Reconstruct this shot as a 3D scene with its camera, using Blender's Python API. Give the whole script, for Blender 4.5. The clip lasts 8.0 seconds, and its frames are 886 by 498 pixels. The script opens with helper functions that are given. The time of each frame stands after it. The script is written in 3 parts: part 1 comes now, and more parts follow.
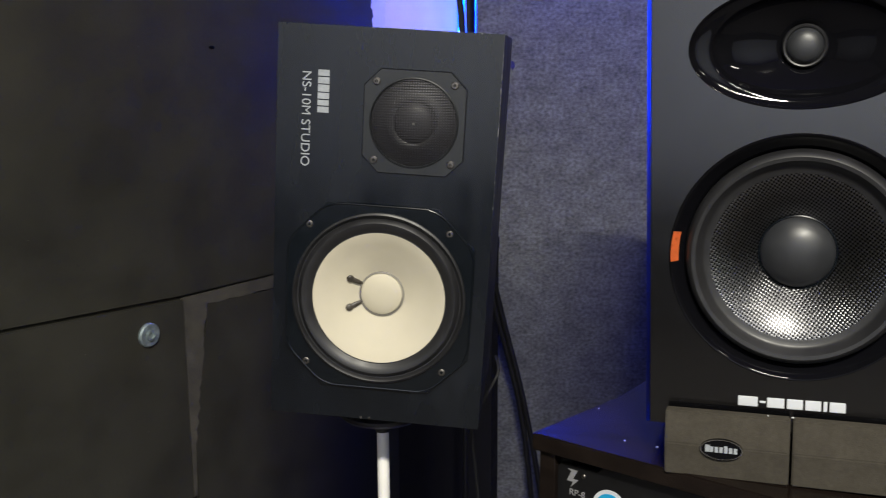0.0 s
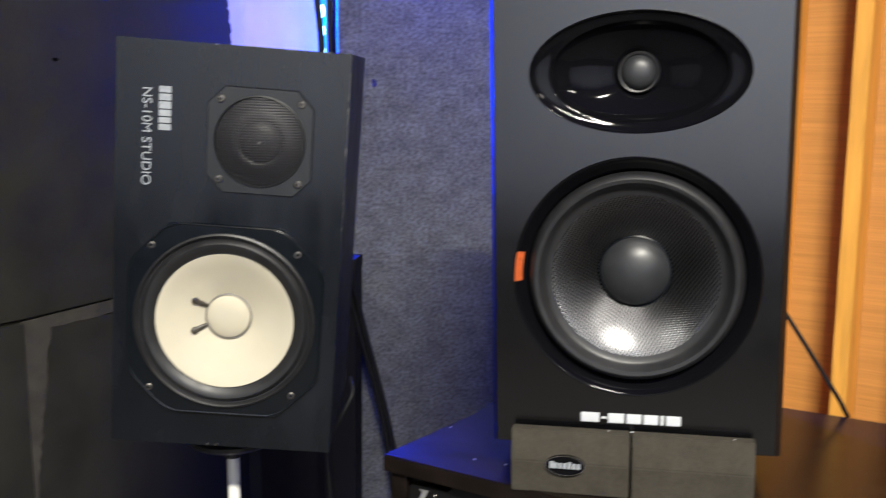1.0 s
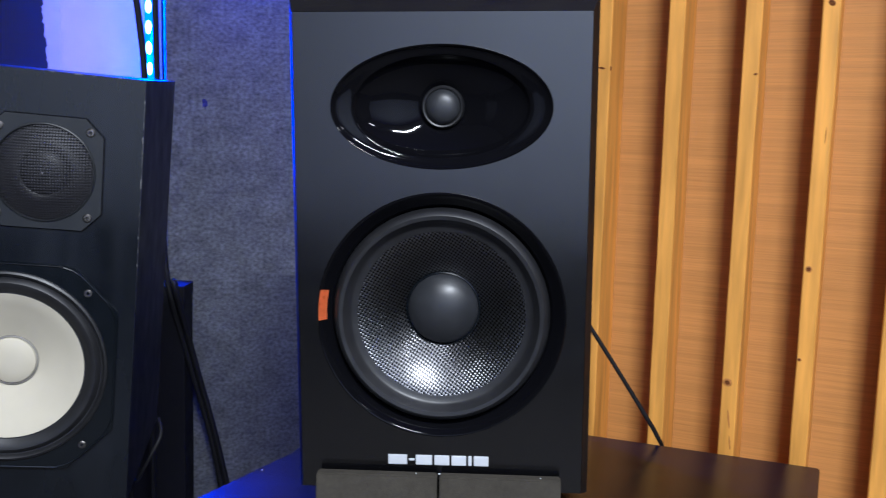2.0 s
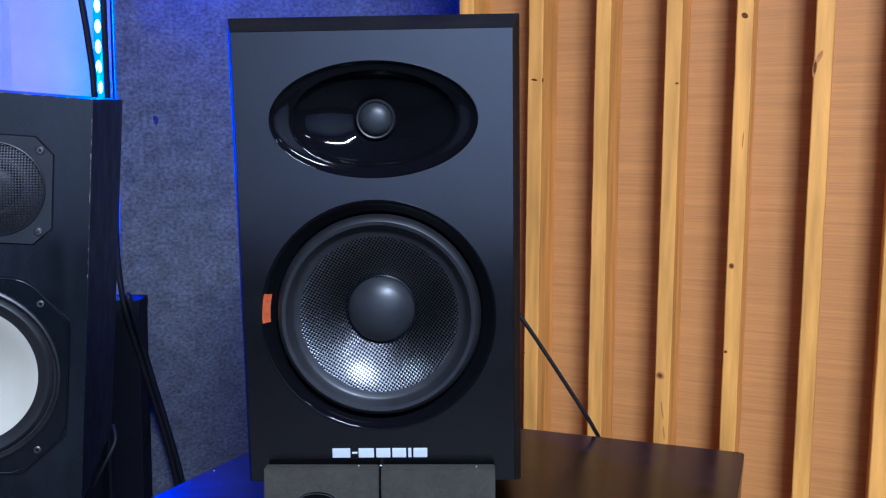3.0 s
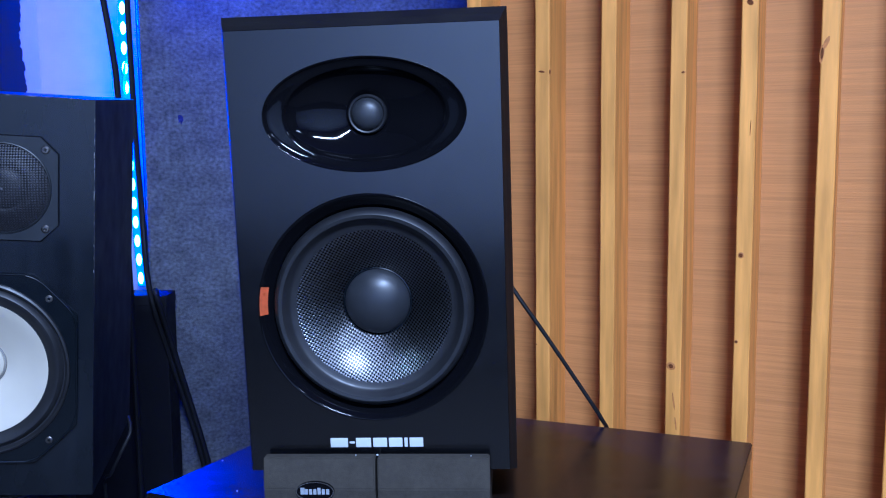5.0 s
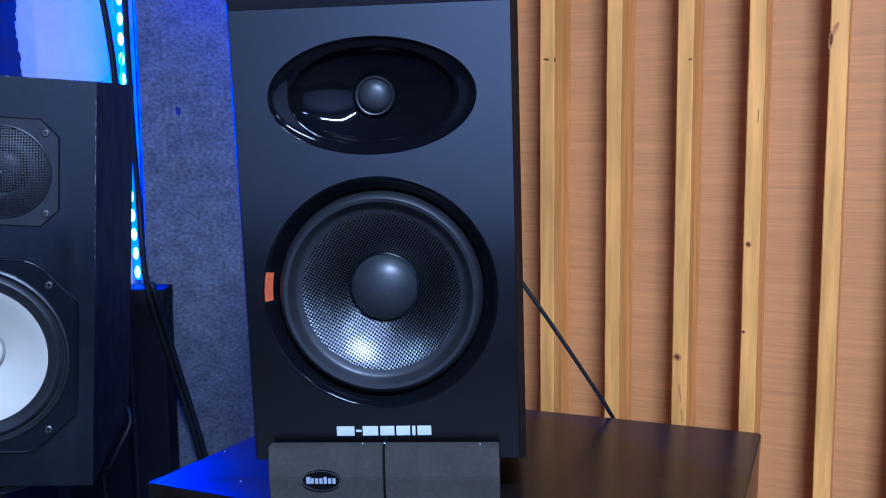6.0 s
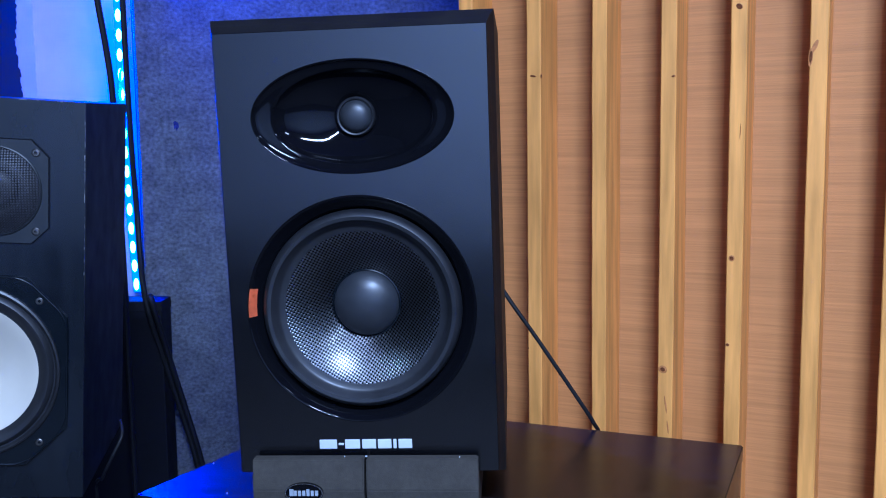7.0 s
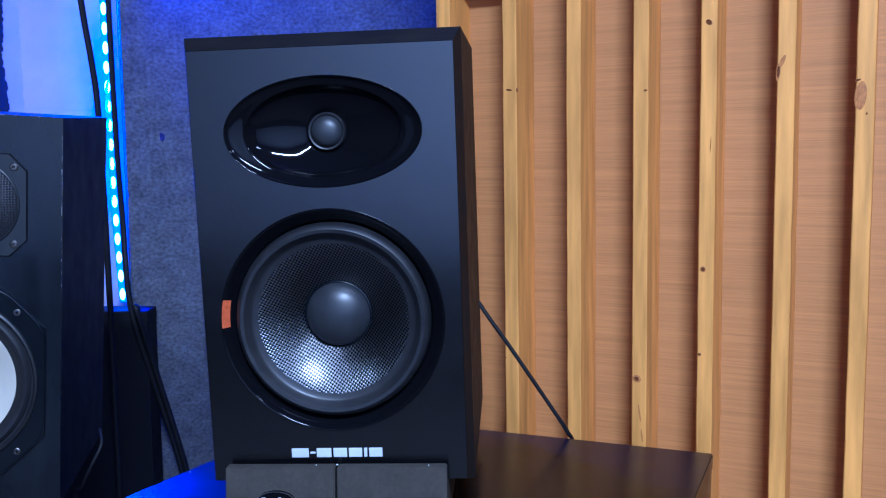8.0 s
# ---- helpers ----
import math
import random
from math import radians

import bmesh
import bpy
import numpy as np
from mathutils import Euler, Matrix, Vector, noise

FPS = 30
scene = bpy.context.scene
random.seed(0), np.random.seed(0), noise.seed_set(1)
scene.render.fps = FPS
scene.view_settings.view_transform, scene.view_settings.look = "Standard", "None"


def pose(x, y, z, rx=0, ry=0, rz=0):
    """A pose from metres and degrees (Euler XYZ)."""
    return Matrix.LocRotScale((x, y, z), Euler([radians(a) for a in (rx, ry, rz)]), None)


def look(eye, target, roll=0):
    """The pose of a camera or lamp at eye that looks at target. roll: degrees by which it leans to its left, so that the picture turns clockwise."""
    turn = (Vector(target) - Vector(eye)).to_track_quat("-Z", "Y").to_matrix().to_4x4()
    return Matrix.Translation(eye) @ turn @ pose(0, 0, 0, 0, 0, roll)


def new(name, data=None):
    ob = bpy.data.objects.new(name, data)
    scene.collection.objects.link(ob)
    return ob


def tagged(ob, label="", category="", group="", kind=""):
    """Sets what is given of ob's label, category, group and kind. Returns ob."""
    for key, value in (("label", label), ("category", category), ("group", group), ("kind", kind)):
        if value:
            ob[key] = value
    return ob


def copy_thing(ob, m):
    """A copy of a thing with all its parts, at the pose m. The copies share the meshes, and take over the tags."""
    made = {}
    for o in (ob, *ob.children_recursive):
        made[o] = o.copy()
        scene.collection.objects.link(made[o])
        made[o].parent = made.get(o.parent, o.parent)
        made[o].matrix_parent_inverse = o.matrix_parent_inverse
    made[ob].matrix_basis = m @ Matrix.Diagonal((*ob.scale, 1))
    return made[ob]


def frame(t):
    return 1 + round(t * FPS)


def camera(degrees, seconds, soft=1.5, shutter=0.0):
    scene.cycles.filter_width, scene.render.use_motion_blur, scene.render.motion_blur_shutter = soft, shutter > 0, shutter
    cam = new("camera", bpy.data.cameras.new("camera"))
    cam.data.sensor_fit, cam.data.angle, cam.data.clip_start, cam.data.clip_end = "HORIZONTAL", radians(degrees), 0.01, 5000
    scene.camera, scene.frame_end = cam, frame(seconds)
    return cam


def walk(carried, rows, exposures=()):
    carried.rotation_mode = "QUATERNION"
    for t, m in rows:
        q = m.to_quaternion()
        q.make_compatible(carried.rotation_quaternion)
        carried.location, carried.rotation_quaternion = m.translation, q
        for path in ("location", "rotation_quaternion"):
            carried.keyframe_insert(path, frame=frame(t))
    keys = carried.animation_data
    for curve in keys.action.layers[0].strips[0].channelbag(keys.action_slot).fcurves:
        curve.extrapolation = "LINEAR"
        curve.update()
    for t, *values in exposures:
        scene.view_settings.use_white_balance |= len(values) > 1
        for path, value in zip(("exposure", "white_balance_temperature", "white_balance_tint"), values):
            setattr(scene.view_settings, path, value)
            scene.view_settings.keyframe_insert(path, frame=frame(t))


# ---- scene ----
cam = camera(51.0, 8.0, soft=1.1, shutter=0.42)
PATH = [
    (0, (0.073, 0.016, 1.066), (-0.502, 1.893, 0.683), -0.3),
    (0.5, (0.072, 0.015, 1.063), (-0.393, 1.925, 0.692), 0.3),
    (1, (0.099, 0.028, 1.07), (-0.221, 1.971, 0.721), 0.8),
    (1.2, (0.114, 0.035, 1.070), (-0.132, 1.997, 0.767), 1.4),
    (1.5, (0.138, 0.066, 1.092), (0.001, 2.034, 0.764), 1.9),
    (1.7, (0.146, 0.065, 1.083), (0.047, 2.038, 0.773), 2.0),
    (2, (0.15, 0.065, 1.086), (0.116, 2.041, 0.776), 2.0),
    (2.2, (0.155, 0.056, 1.080), (0.152, 2.034, 0.788), 1.8),
    (3.3, (0.192, 0.008, 1.092), (0.241, 1.987, 0.810), 0.9),
    (3.5, (0.208, 0.013, 1.095), (0.257, 1.991, 0.806), 0.9),
    (4, (0.238, 0.015, 1.092), (0.248, 1.992, 0.791), 0.5),
    (4.5, (0.226, 0.011, 1.084), (0.193, 1.987, 0.778), 0.0),
    (5, (0.227, 0.003, 1.086), (0.171, 1.98, 0.791), -0.1),
    (5.2, (0.226, 0.004, 1.082), (0.161, 1.981, 0.790), -0.1),
    (6.3, (0.209, 0.017, 1.067), (0.179, 1.996, 0.776), 0.0),
    (6.5, (0.213, 0.014, 1.069), (0.185, 1.993, 0.783), -0.0),
    (7, (0.239, -0.001, 1.079), (0.181, 1.98, 0.804), -0.2),
    (7.5, (0.26, -0.01, 1.081), (0.18, 1.97, 0.813), -0.4),
    (8, (0.266, -0.018, 1.085), (0.215, 1.965, 0.828), -0.2),
]
EXPOSURES = [(0, -0.1, 6500, 5), (0.5, 0.26, 6500, 5), (1.0, 0.27, 6400, 6), (2.0, -0.18, 5250, 10), (3.5, -0.2, 4350, 13), (4.5, -0.2, 4100, 16), (8.0, -0.22, 3950, 16)]
walk(cam, [(t, look(eye, target, roll)) for t, eye, target, roll in PATH], EXPOSURES)

# ---- light ----
world = bpy.data.worlds.new("world")
scene.world = world
world.use_nodes = True
world.node_tree.nodes["Background"].inputs["Color"].default_value = (0.6, 0.65, 0.8, 1)
world.node_tree.nodes["Background"].inputs["Strength"].default_value = 0.02


def area_lamp(name, eye, target, wide, high, watts, colour):
    data = bpy.data.lights.new(name, "AREA")
    data.shape, data.size, data.size_y, data.energy, data.color = "RECTANGLE", wide, high, watts, colour
    ob = new(name, data)
    ob.matrix_world = look(eye, target)
    return ob


area_lamp("ceiling_lamp", (0.46, -0.80, 2.36), (0.46, -0.8001, 0), 0.60, 0.10, 138, (1.0, 0.93, 0.82))
area_lamp("ceiling_lamp_second", (1.45, -0.75, 2.36), (1.45, -0.7501, 0), 0.30, 0.10, 16, (1.0, 0.93, 0.82))
area_lamp("led_glow", (-0.4145, 1.804, 1.30), (0.5855, 1.504, 1.10), 0.02, 1.1, 130, (0.0, 0.026, 1.0))
area_lamp("led_glow_back", (-0.440, 1.79, 1.30), (-0.56, 1.70, 1.3), 0.02, 1.1, 0.02, (0.06, 0.13, 1.0))


# ---- materials ----
def surf(name, base, rough=0.6, var=0.15, scale=20, bump=0.1, fine=300, metal=0.0, stretch=(1, 1, 1), coat=0.0, blotch=0.1, dist=0.001, spec=0.5, own=False, streak=0.0, smear=0.0):
    """A material with grain at two scales, stretched along an axis, with fine relief and uneven gloss."""
    m = bpy.data.materials.new(name)
    m.use_nodes = True
    nt = m.node_tree
    b = nt.nodes["Principled BSDF"]
    tc = nt.nodes.new("ShaderNodeTexCoord")
    mp = nt.nodes.new("ShaderNodeMapping")
    mp.inputs["Scale"].default_value = stretch
    nt.links.new(tc.outputs["Object"], mp.inputs["Vector"])
    if own:
        info = nt.nodes.new("ShaderNodeObjectInfo")
        far = nt.nodes.new("ShaderNodeMath")
        far.operation = "MULTIPLY"
        far.inputs[1].default_value = 40
        nt.links.new(info.outputs["Random"], far.inputs[0])
        nt.links.new(far.outputs[0], mp.inputs["Location"])

    def noise_of(sc, detail):
        n = nt.nodes.new("ShaderNodeTexNoise")
        n.inputs["Scale"].default_value, n.inputs["Detail"].default_value = sc, detail
        nt.links.new(mp.outputs["Vector"], n.inputs["Vector"])
        return n

    grain, large, small = noise_of(scale, 5), noise_of(scale * 0.17, 2), noise_of(fine, 3)

    def mixed(fac, a, c):
        x = nt.nodes.new("ShaderNodeMix")
        x.data_type = "RGBA"
        nt.links.new(fac, x.inputs["Factor"])
        for sock, v in ((x.inputs["A"], a), (x.inputs["B"], c)):
            if isinstance(v, tuple):
                sock.default_value = (*v, 1)
            else:
                nt.links.new(v, sock)
        return x.outputs["Result"]

    def ramp(fac, lo, hi):
        r = nt.nodes.new("ShaderNodeMapRange")
        r.inputs["From Min"].default_value, r.inputs["From Max"].default_value = 0.3, 0.7
        r.inputs["To Min"].default_value, r.inputs["To Max"].default_value = lo, hi
        nt.links.new(fac, r.inputs["Value"])
        return r.outputs["Result"]

    c1 = mixed(ramp(grain.outputs["Fac"], 0, 1), tuple(v * (1 - var) for v in base), tuple(min(1, v * (1 + var)) for v in base))
    mul = nt.nodes.new("ShaderNodeMix")
    mul.data_type, mul.blend_type = "RGBA", "MULTIPLY"
    mul.inputs["Factor"].default_value = 1.0
    nt.links.new(c1, mul.inputs["A"])
    shade = nt.nodes.new("ShaderNodeCombineColor")
    k = ramp(large.outputs["Fac"], 1 - blotch, 1 + blotch)
    for ch in ("Red", "Green", "Blue"):
        nt.links.new(k, shade.inputs[ch])
    nt.links.new(shade.outputs["Color"], mul.inputs["B"])
    colour = mul.outputs["Result"]
    if streak:
        thin = nt.nodes.new("ShaderNodeMapRange")
        thin.inputs["From Min"].default_value, thin.inputs["From Max"].default_value = 0.60, 0.72
        nt.links.new(noise_of(scale * 1.6, 3).outputs["Fac"], thin.inputs["Value"])
        thin.inputs["To Max"].default_value = streak
        colour = mixed(thin.outputs["Result"], colour, tuple(v * 0.35 for v in base))
    nt.links.new(colour, b.inputs["Base Color"])
    gloss = ramp(grain.outputs["Fac"], max(0.02, rough * 0.85), min(1, rough * 1.15))
    if smear:
        wiped = nt.nodes.new("ShaderNodeMath")
        wiped.operation = "MULTIPLY"
        nt.links.new(gloss, wiped.inputs[0])
        nt.links.new(ramp(noise_of(scale * 0.4, 4).outputs["Fac"], 1 - smear, 1 + smear), wiped.inputs[1])
        gloss = wiped.outputs[0]
    nt.links.new(gloss, b.inputs["Roughness"])
    b.inputs["Metallic"].default_value = metal
    b.inputs["Coat Weight"].default_value = coat
    b.inputs["Coat Roughness"].default_value = 0.08
    b.inputs["Specular IOR Level"].default_value = spec
    if bump:
        bp = nt.nodes.new("ShaderNodeBump")
        bp.inputs["Strength"].default_value, bp.inputs["Distance"].default_value = bump, dist
        nt.links.new(small.outputs["Fac"], bp.inputs["Height"])
        nt.links.new(bp.outputs["Normal"], b.inputs["Normal"])
    return m


def weave(name, dark, light, pitch, rough, turn=0.0, bump=0.6, metal=0.0, coat=0.0, open_weave=False):
    """Woven cloth: two crossed sine waves over the object's x and z."""
    m = bpy.data.materials.new(name)
    m.use_nodes = True
    nt = m.node_tree
    b = nt.nodes["Principled BSDF"]
    tc = nt.nodes.new("ShaderNodeTexCoord")
    mp = nt.nodes.new("ShaderNodeMapping")
    mp.inputs["Rotation"].default_value = (0, radians(turn), 0)
    nt.links.new(tc.outputs["Object"], mp.inputs["Vector"])
    sep = nt.nodes.new("ShaderNodeSeparateXYZ")
    nt.links.new(mp.outputs["Vector"], sep.inputs["Vector"])
    waves = []
    for axis in ("X", "Z"):
        k = nt.nodes.new("ShaderNodeMath")
        k.operation = "MULTIPLY"
        k.inputs[1].default_value = 2 * math.pi / pitch
        nt.links.new(sep.outputs[axis], k.inputs[0])
        w = nt.nodes.new("ShaderNodeMath")
        w.operation = "SINE"
        nt.links.new(k.outputs[0], w.inputs[0])
        waves.append(w)
    p = nt.nodes.new("ShaderNodeMath")
    p.operation = "MULTIPLY"
    nt.links.new(waves[0].outputs[0], p.inputs[0])
    nt.links.new(waves[1].outputs[0], p.inputs[1])
    r = nt.nodes.new("ShaderNodeMapRange")
    r.inputs["From Min"].default_value, r.inputs["From Max"].default_value = -0.5, 0.5
    nt.links.new(p.outputs[0], r.inputs["Value"])
    x = nt.nodes.new("ShaderNodeMix")
    x.data_type = "RGBA"
    x.inputs["A"].default_value, x.inputs["B"].default_value = (*dark, 1), (*light, 1)
    nt.links.new(r.outputs["Result"], x.inputs["Factor"])
    nt.links.new(x.outputs["Result"], b.inputs["Base Color"])
    if open_weave:
        gap = nt.nodes.new("ShaderNodeMapRange")
        gap.inputs["From Min"].default_value, gap.inputs["From Max"].default_value = -0.25, 0.15
        nt.links.new(p.outputs[0], gap.inputs["Value"])
        nt.links.new(gap.outputs["Result"], b.inputs["Alpha"])
    b.inputs["Roughness"].default_value = rough
    b.inputs["Metallic"].default_value = metal
    b.inputs["Coat Weight"].default_value = coat
    b.inputs["Coat Roughness"].default_value = 0.26
    bp = nt.nodes.new("ShaderNodeBump")
    bp.inputs["Strength"].default_value, bp.inputs["Distance"].default_value = bump, pitch * 0.12
    nt.links.new(r.outputs["Result"], bp.inputs["Height"])
    nt.links.new(bp.outputs["Normal"], b.inputs["Normal"])
    return m


def glow(name, colour, strength):
    m = bpy.data.materials.new(name)
    m.use_nodes = True
    b = m.node_tree.nodes["Principled BSDF"]
    b.inputs["Base Color"].default_value = (0.05, 0.05, 0.06, 1)
    b.inputs["Emission Color"].default_value = (*colour, 1)
    b.inputs["Emission Strength"].default_value = strength
    return m


M_WALL = surf("pale blue-grey plaster", (0.56, 0.62, 0.74), 0.8, 0.06, 8, 0.15, 150)
M_WHITE = surf("white panel", (0.64, 0.61, 0.62), 0.6, 0.05, 12, 0.1, 120)
M_CEIL = surf("ceiling paint", (0.30, 0.30, 0.295), 0.9, 0.04, 6, 0.1, 120)
M_FLOOR = surf("dark carpet floor", (0.06, 0.055, 0.05), 0.95, 0.3, 60, 0.6, 500)
M_CARPET = surf("grey felt carpet", (0.129, 0.133, 0.141), 0.97, 0.40, 170, 0.8, 520, stretch=(0.8, 0.8, 1.0), blotch=0.20, dist=0.0016, spec=0.1)
M_BOARD = surf("black painted board", (0.0235, 0.0225, 0.0165), 0.75, 0.22, 9, 0.3, 160, blotch=0.22, spec=0.3)
M_SEAM = surf("grey seam filler", (0.050, 0.046, 0.035), 0.85, 0.25, 40, 0.5, 250)
M_PINE = surf("pine batten", (0.70, 0.325, 0.054), 0.55, 0.24, 14, 0.15, 160, stretch=(6, 6, 0.5), blotch=0.12, spec=0.35, own=True)
M_KNOT = surf("pine knot", (0.12, 0.040, 0.010), 0.7, 0.5, 260, 0.2, 300, spec=0.1)
M_HALO = surf("reddish wood round a knot", (0.42, 0.165, 0.036), 0.6, 0.35, 160, 0.15, 300, stretch=(3, 3, 1), spec=0.3)
M_VENEER = surf("reddish plywood", (0.475, 0.221, 0.056), 0.6, 0.12, 6, 0.25, 40, stretch=(1.6, 1.6, 85), blotch=0.07, spec=0.3, streak=0.24)
M_DESK = surf("dark brown laminate", (0.008, 0.0055, 0.0046), 0.22, 0.35, 10, 0.05, 200, stretch=(1, 6, 6), blotch=0.15, smear=0.08, spec=0.38)
M_BAFFLE = surf("satin black baffle", (0.0022, 0.0022, 0.0028), 0.19, 0.03, 22, 0.05, 900, blotch=0.0, dist=0.0001, spec=0.95, smear=0.15)
M_VINYL = surf("black vinyl cabinet", (0.006, 0.0052, 0.0052), 0.6, 0.15, 40, 0.2, 700, dist=0.0002, spec=0.2)
M_GLOSS = surf("gloss black plastic", (0.003, 0.003, 0.004), 0.05, 0.05, 20, 0.0, 100, spec=0.15)
M_RUBBER = surf("black rubber", (0.011, 0.011, 0.0125), 0.45, 0.1, 60, 0.1, 800, dist=0.0003)
M_CAP = surf("dust cap", (0.02, 0.021, 0.024), 0.42, 0.08, 60, 0.05, 900, dist=0.0002)
M_WEAVE = weave("woven composite cone", (0.003, 0.003, 0.004), (0.20, 0.20, 0.21), 0.0038, 0.28, 12, 0.6, 1.0, 0.3)
M_LETTER = surf("silver print", (0.55, 0.57, 0.60), 0.4, 0.05, 80, 0.0)
M_BLACKWOOD = surf("black stained veneer", (0.0035, 0.0048, 0.0075), 0.24, 0.12, 30, 0.05, 260, stretch=(1.6, 1.6, 0.5), blotch=0.35, dist=0.0002, spec=0.5, smear=0.55)
M_SIDE = surf("black cabinet side", (0.003, 0.0036, 0.0060), 0.42, 0.12, 30, 0.05, 260, dist=0.0002, spec=0.25)
M_TPLATE = surf("grey plastic plate", (0.010, 0.0115, 0.014), 0.42, 0.1, 60, 0.1, 700, dist=0.0002)
M_PLATE = surf("dark plastic plate", (0.003, 0.0045, 0.0068), 0.17, 0.1, 50, 0.1, 700, dist=0.0003)
M_MESH = weave("tweeter mesh", (0.003, 0.003, 0.004), (0.026, 0.025, 0.031), 0.0036, 0.5, 47, 0.6, 0.3, 0.0, True)
M_PAPER = surf("white paper cone", (0.48, 0.44, 0.345), 0.75, 0.04, 30, 0.15, 500, blotch=0.03, dist=0.0003)
M_SCREW = surf("worn steel screw", (0.16, 0.15, 0.14), 0.4, 0.2, 200, 0.1, 900, metal=1.0)
M_RIM = surf("polished badge rim", (0.45, 0.45, 0.46), 0.25, 0.1, 200, 0.0, metal=1.0)
M_GLUE = surf("dried brown glue", (0.040, 0.034, 0.028), 0.45, 0.3, 200, 0.1, 600)
M_STAIN = surf("blue ink stain", (0.035, 0.035, 0.16), 0.97, 0.6, 170, 0.8, 520, spec=0.1)
M_WEAR = surf("worn raw edge", (0.15, 0.15, 0.155), 0.8, 0.3, 300, 0.2, 900)
M_PRINT = surf("faded white print", (0.28, 0.30, 0.33), 0.6, 0.15, 300, 0.0)
M_FOAM = surf("charcoal foam", (0.047, 0.042, 0.034), 0.97, 0.12, 260, 0.35, 900, dist=0.0008, spec=0.1)
M_CABLE = surf("black cable", (0.008, 0.008, 0.009), 0.55, 0.1, 60, 0.1, 500, spec=0.25)
M_POLE = surf("white painted tube", (0.72, 0.71, 0.68), 0.4, 0.04, 20, 0.05, 200)
M_BLUEINK = surf("blue sticker ink", (0.02, 0.30, 0.55), 0.4, 0.05, 40, 0.0)
M_ZINC = surf("zinc washer", (0.24, 0.29, 0.30), 0.6, 0.3, 120, 0.3, 400, metal=0.7)
M_LED = glow("blue diode", (0.40, 0.75, 1.0), 9)
M_STRIP = glow("blue strip tape", (0.0, 0.15, 1.0), 3.0)
# colour of the orange room reflection painted on the monitor's trim ring
M_ORANGE = surf("orange reflection tint", (0.75, 0.17, 0.05), 0.3, 0.12, 200, 0.05, 500)
M_BOX = surf("dark case", (0.004, 0.004, 0.007), 0.7, 0.2, 30, 0.2, 300, spec=0.25)


# ---- builders ----
def part(name, bm, material, parent=None, label="", smooth=False):
    me = bpy.data.meshes.new(name)
    bmesh.ops.recalc_face_normals(bm, faces=bm.faces)
    if smooth:
        for f in bm.faces:
            f.smooth = True
        for e in bm.edges:
            if len(e.link_faces) == 2 and e.calc_face_angle(0) > 0.6:
                e.smooth = False
    bm.to_mesh(me)
    bm.free()
    me.materials.append(material)
    ob = new(name, me)
    if parent:
        ob.parent = parent
    if label:
        ob["label"] = label
    return ob


def thing(name, m, label, category, group="", kind=""):
    ob = new(name)
    ob.matrix_world = m
    ob.empty_display_size = 0.05
    return tagged(ob, label, category, group, kind)


def box(x0, x1, y0, y1, z0, z1, bevel=0.0, bm=None):
    own = bm or bmesh.new()
    made = bmesh.ops.create_cube(own, size=1.0, matrix=Matrix.Translation(((x0 + x1) / 2, (y0 + y1) / 2, (z0 + z1) / 2)) @ Matrix.Diagonal((x1 - x0, y1 - y0, z1 - z0, 1)))
    if bevel:
        edges = {e for v in made["verts"] for e in v.link_edges}
        bmesh.ops.bevel(own, geom=list(edges), offset=bevel, segments=2, affect="EDGES", profile=0.6)
    return own


def prism(outline, axis, lo, hi, bevel=0.0):
    """A flat outline of 2D points, drawn out along an axis from lo to hi."""
    bm = bmesh.new()

    def place(p, q):
        return {"x": (q, p[0], p[1]), "y": (p[0], q, p[1]), "z": (p[0], p[1], q)}[axis]

    a = [bm.verts.new(place(p, lo)) for p in outline]
    b = [bm.verts.new(place(p, hi)) for p in outline]
    bm.faces.new(a)
    bm.faces.new(b)
    n = len(outline)
    for i in range(n):
        bm.faces.new((a[i], a[(i + 1) % n], b[(i + 1) % n], b[i]))
    if bevel:
        bmesh.ops.recalc_face_normals(bm, faces=bm.faces)
        bmesh.ops.bevel(bm, geom=bm.edges[:], offset=bevel, segments=2, affect="EDGES")
    return bm


def lathe(profile, cx, cz, turns=64, wide=1.0, high=1.0, bm=None):
    """Profile of (radius, depth) turned round the y axis at (cx, cz); wide and high squash the circle."""
    own = bm or bmesh.new()
    rings = []
    for r, y in profile:
        if r < 1e-6:
            rings.append([own.verts.new((cx, y, cz))])
        else:
            rings.append([own.verts.new((cx + wide * r * math.cos(2 * math.pi * i / turns), y, cz + high * r * math.sin(2 * math.pi * i / turns))) for i in range(turns)])
    for a, b in zip(rings, rings[1:]):
        for i in range(turns):
            j = (i + 1) % turns
            if len(a) == 1 and len(b) == 1:
                continue
            if len(a) == 1:
                own.faces.new((a[0], b[j], b[i]))
            elif len(b) == 1:
                own.faces.new((a[i], a[j], b[0]))
            else:
                own.faces.new((a[i], a[j], b[j], b[i]))
    return own


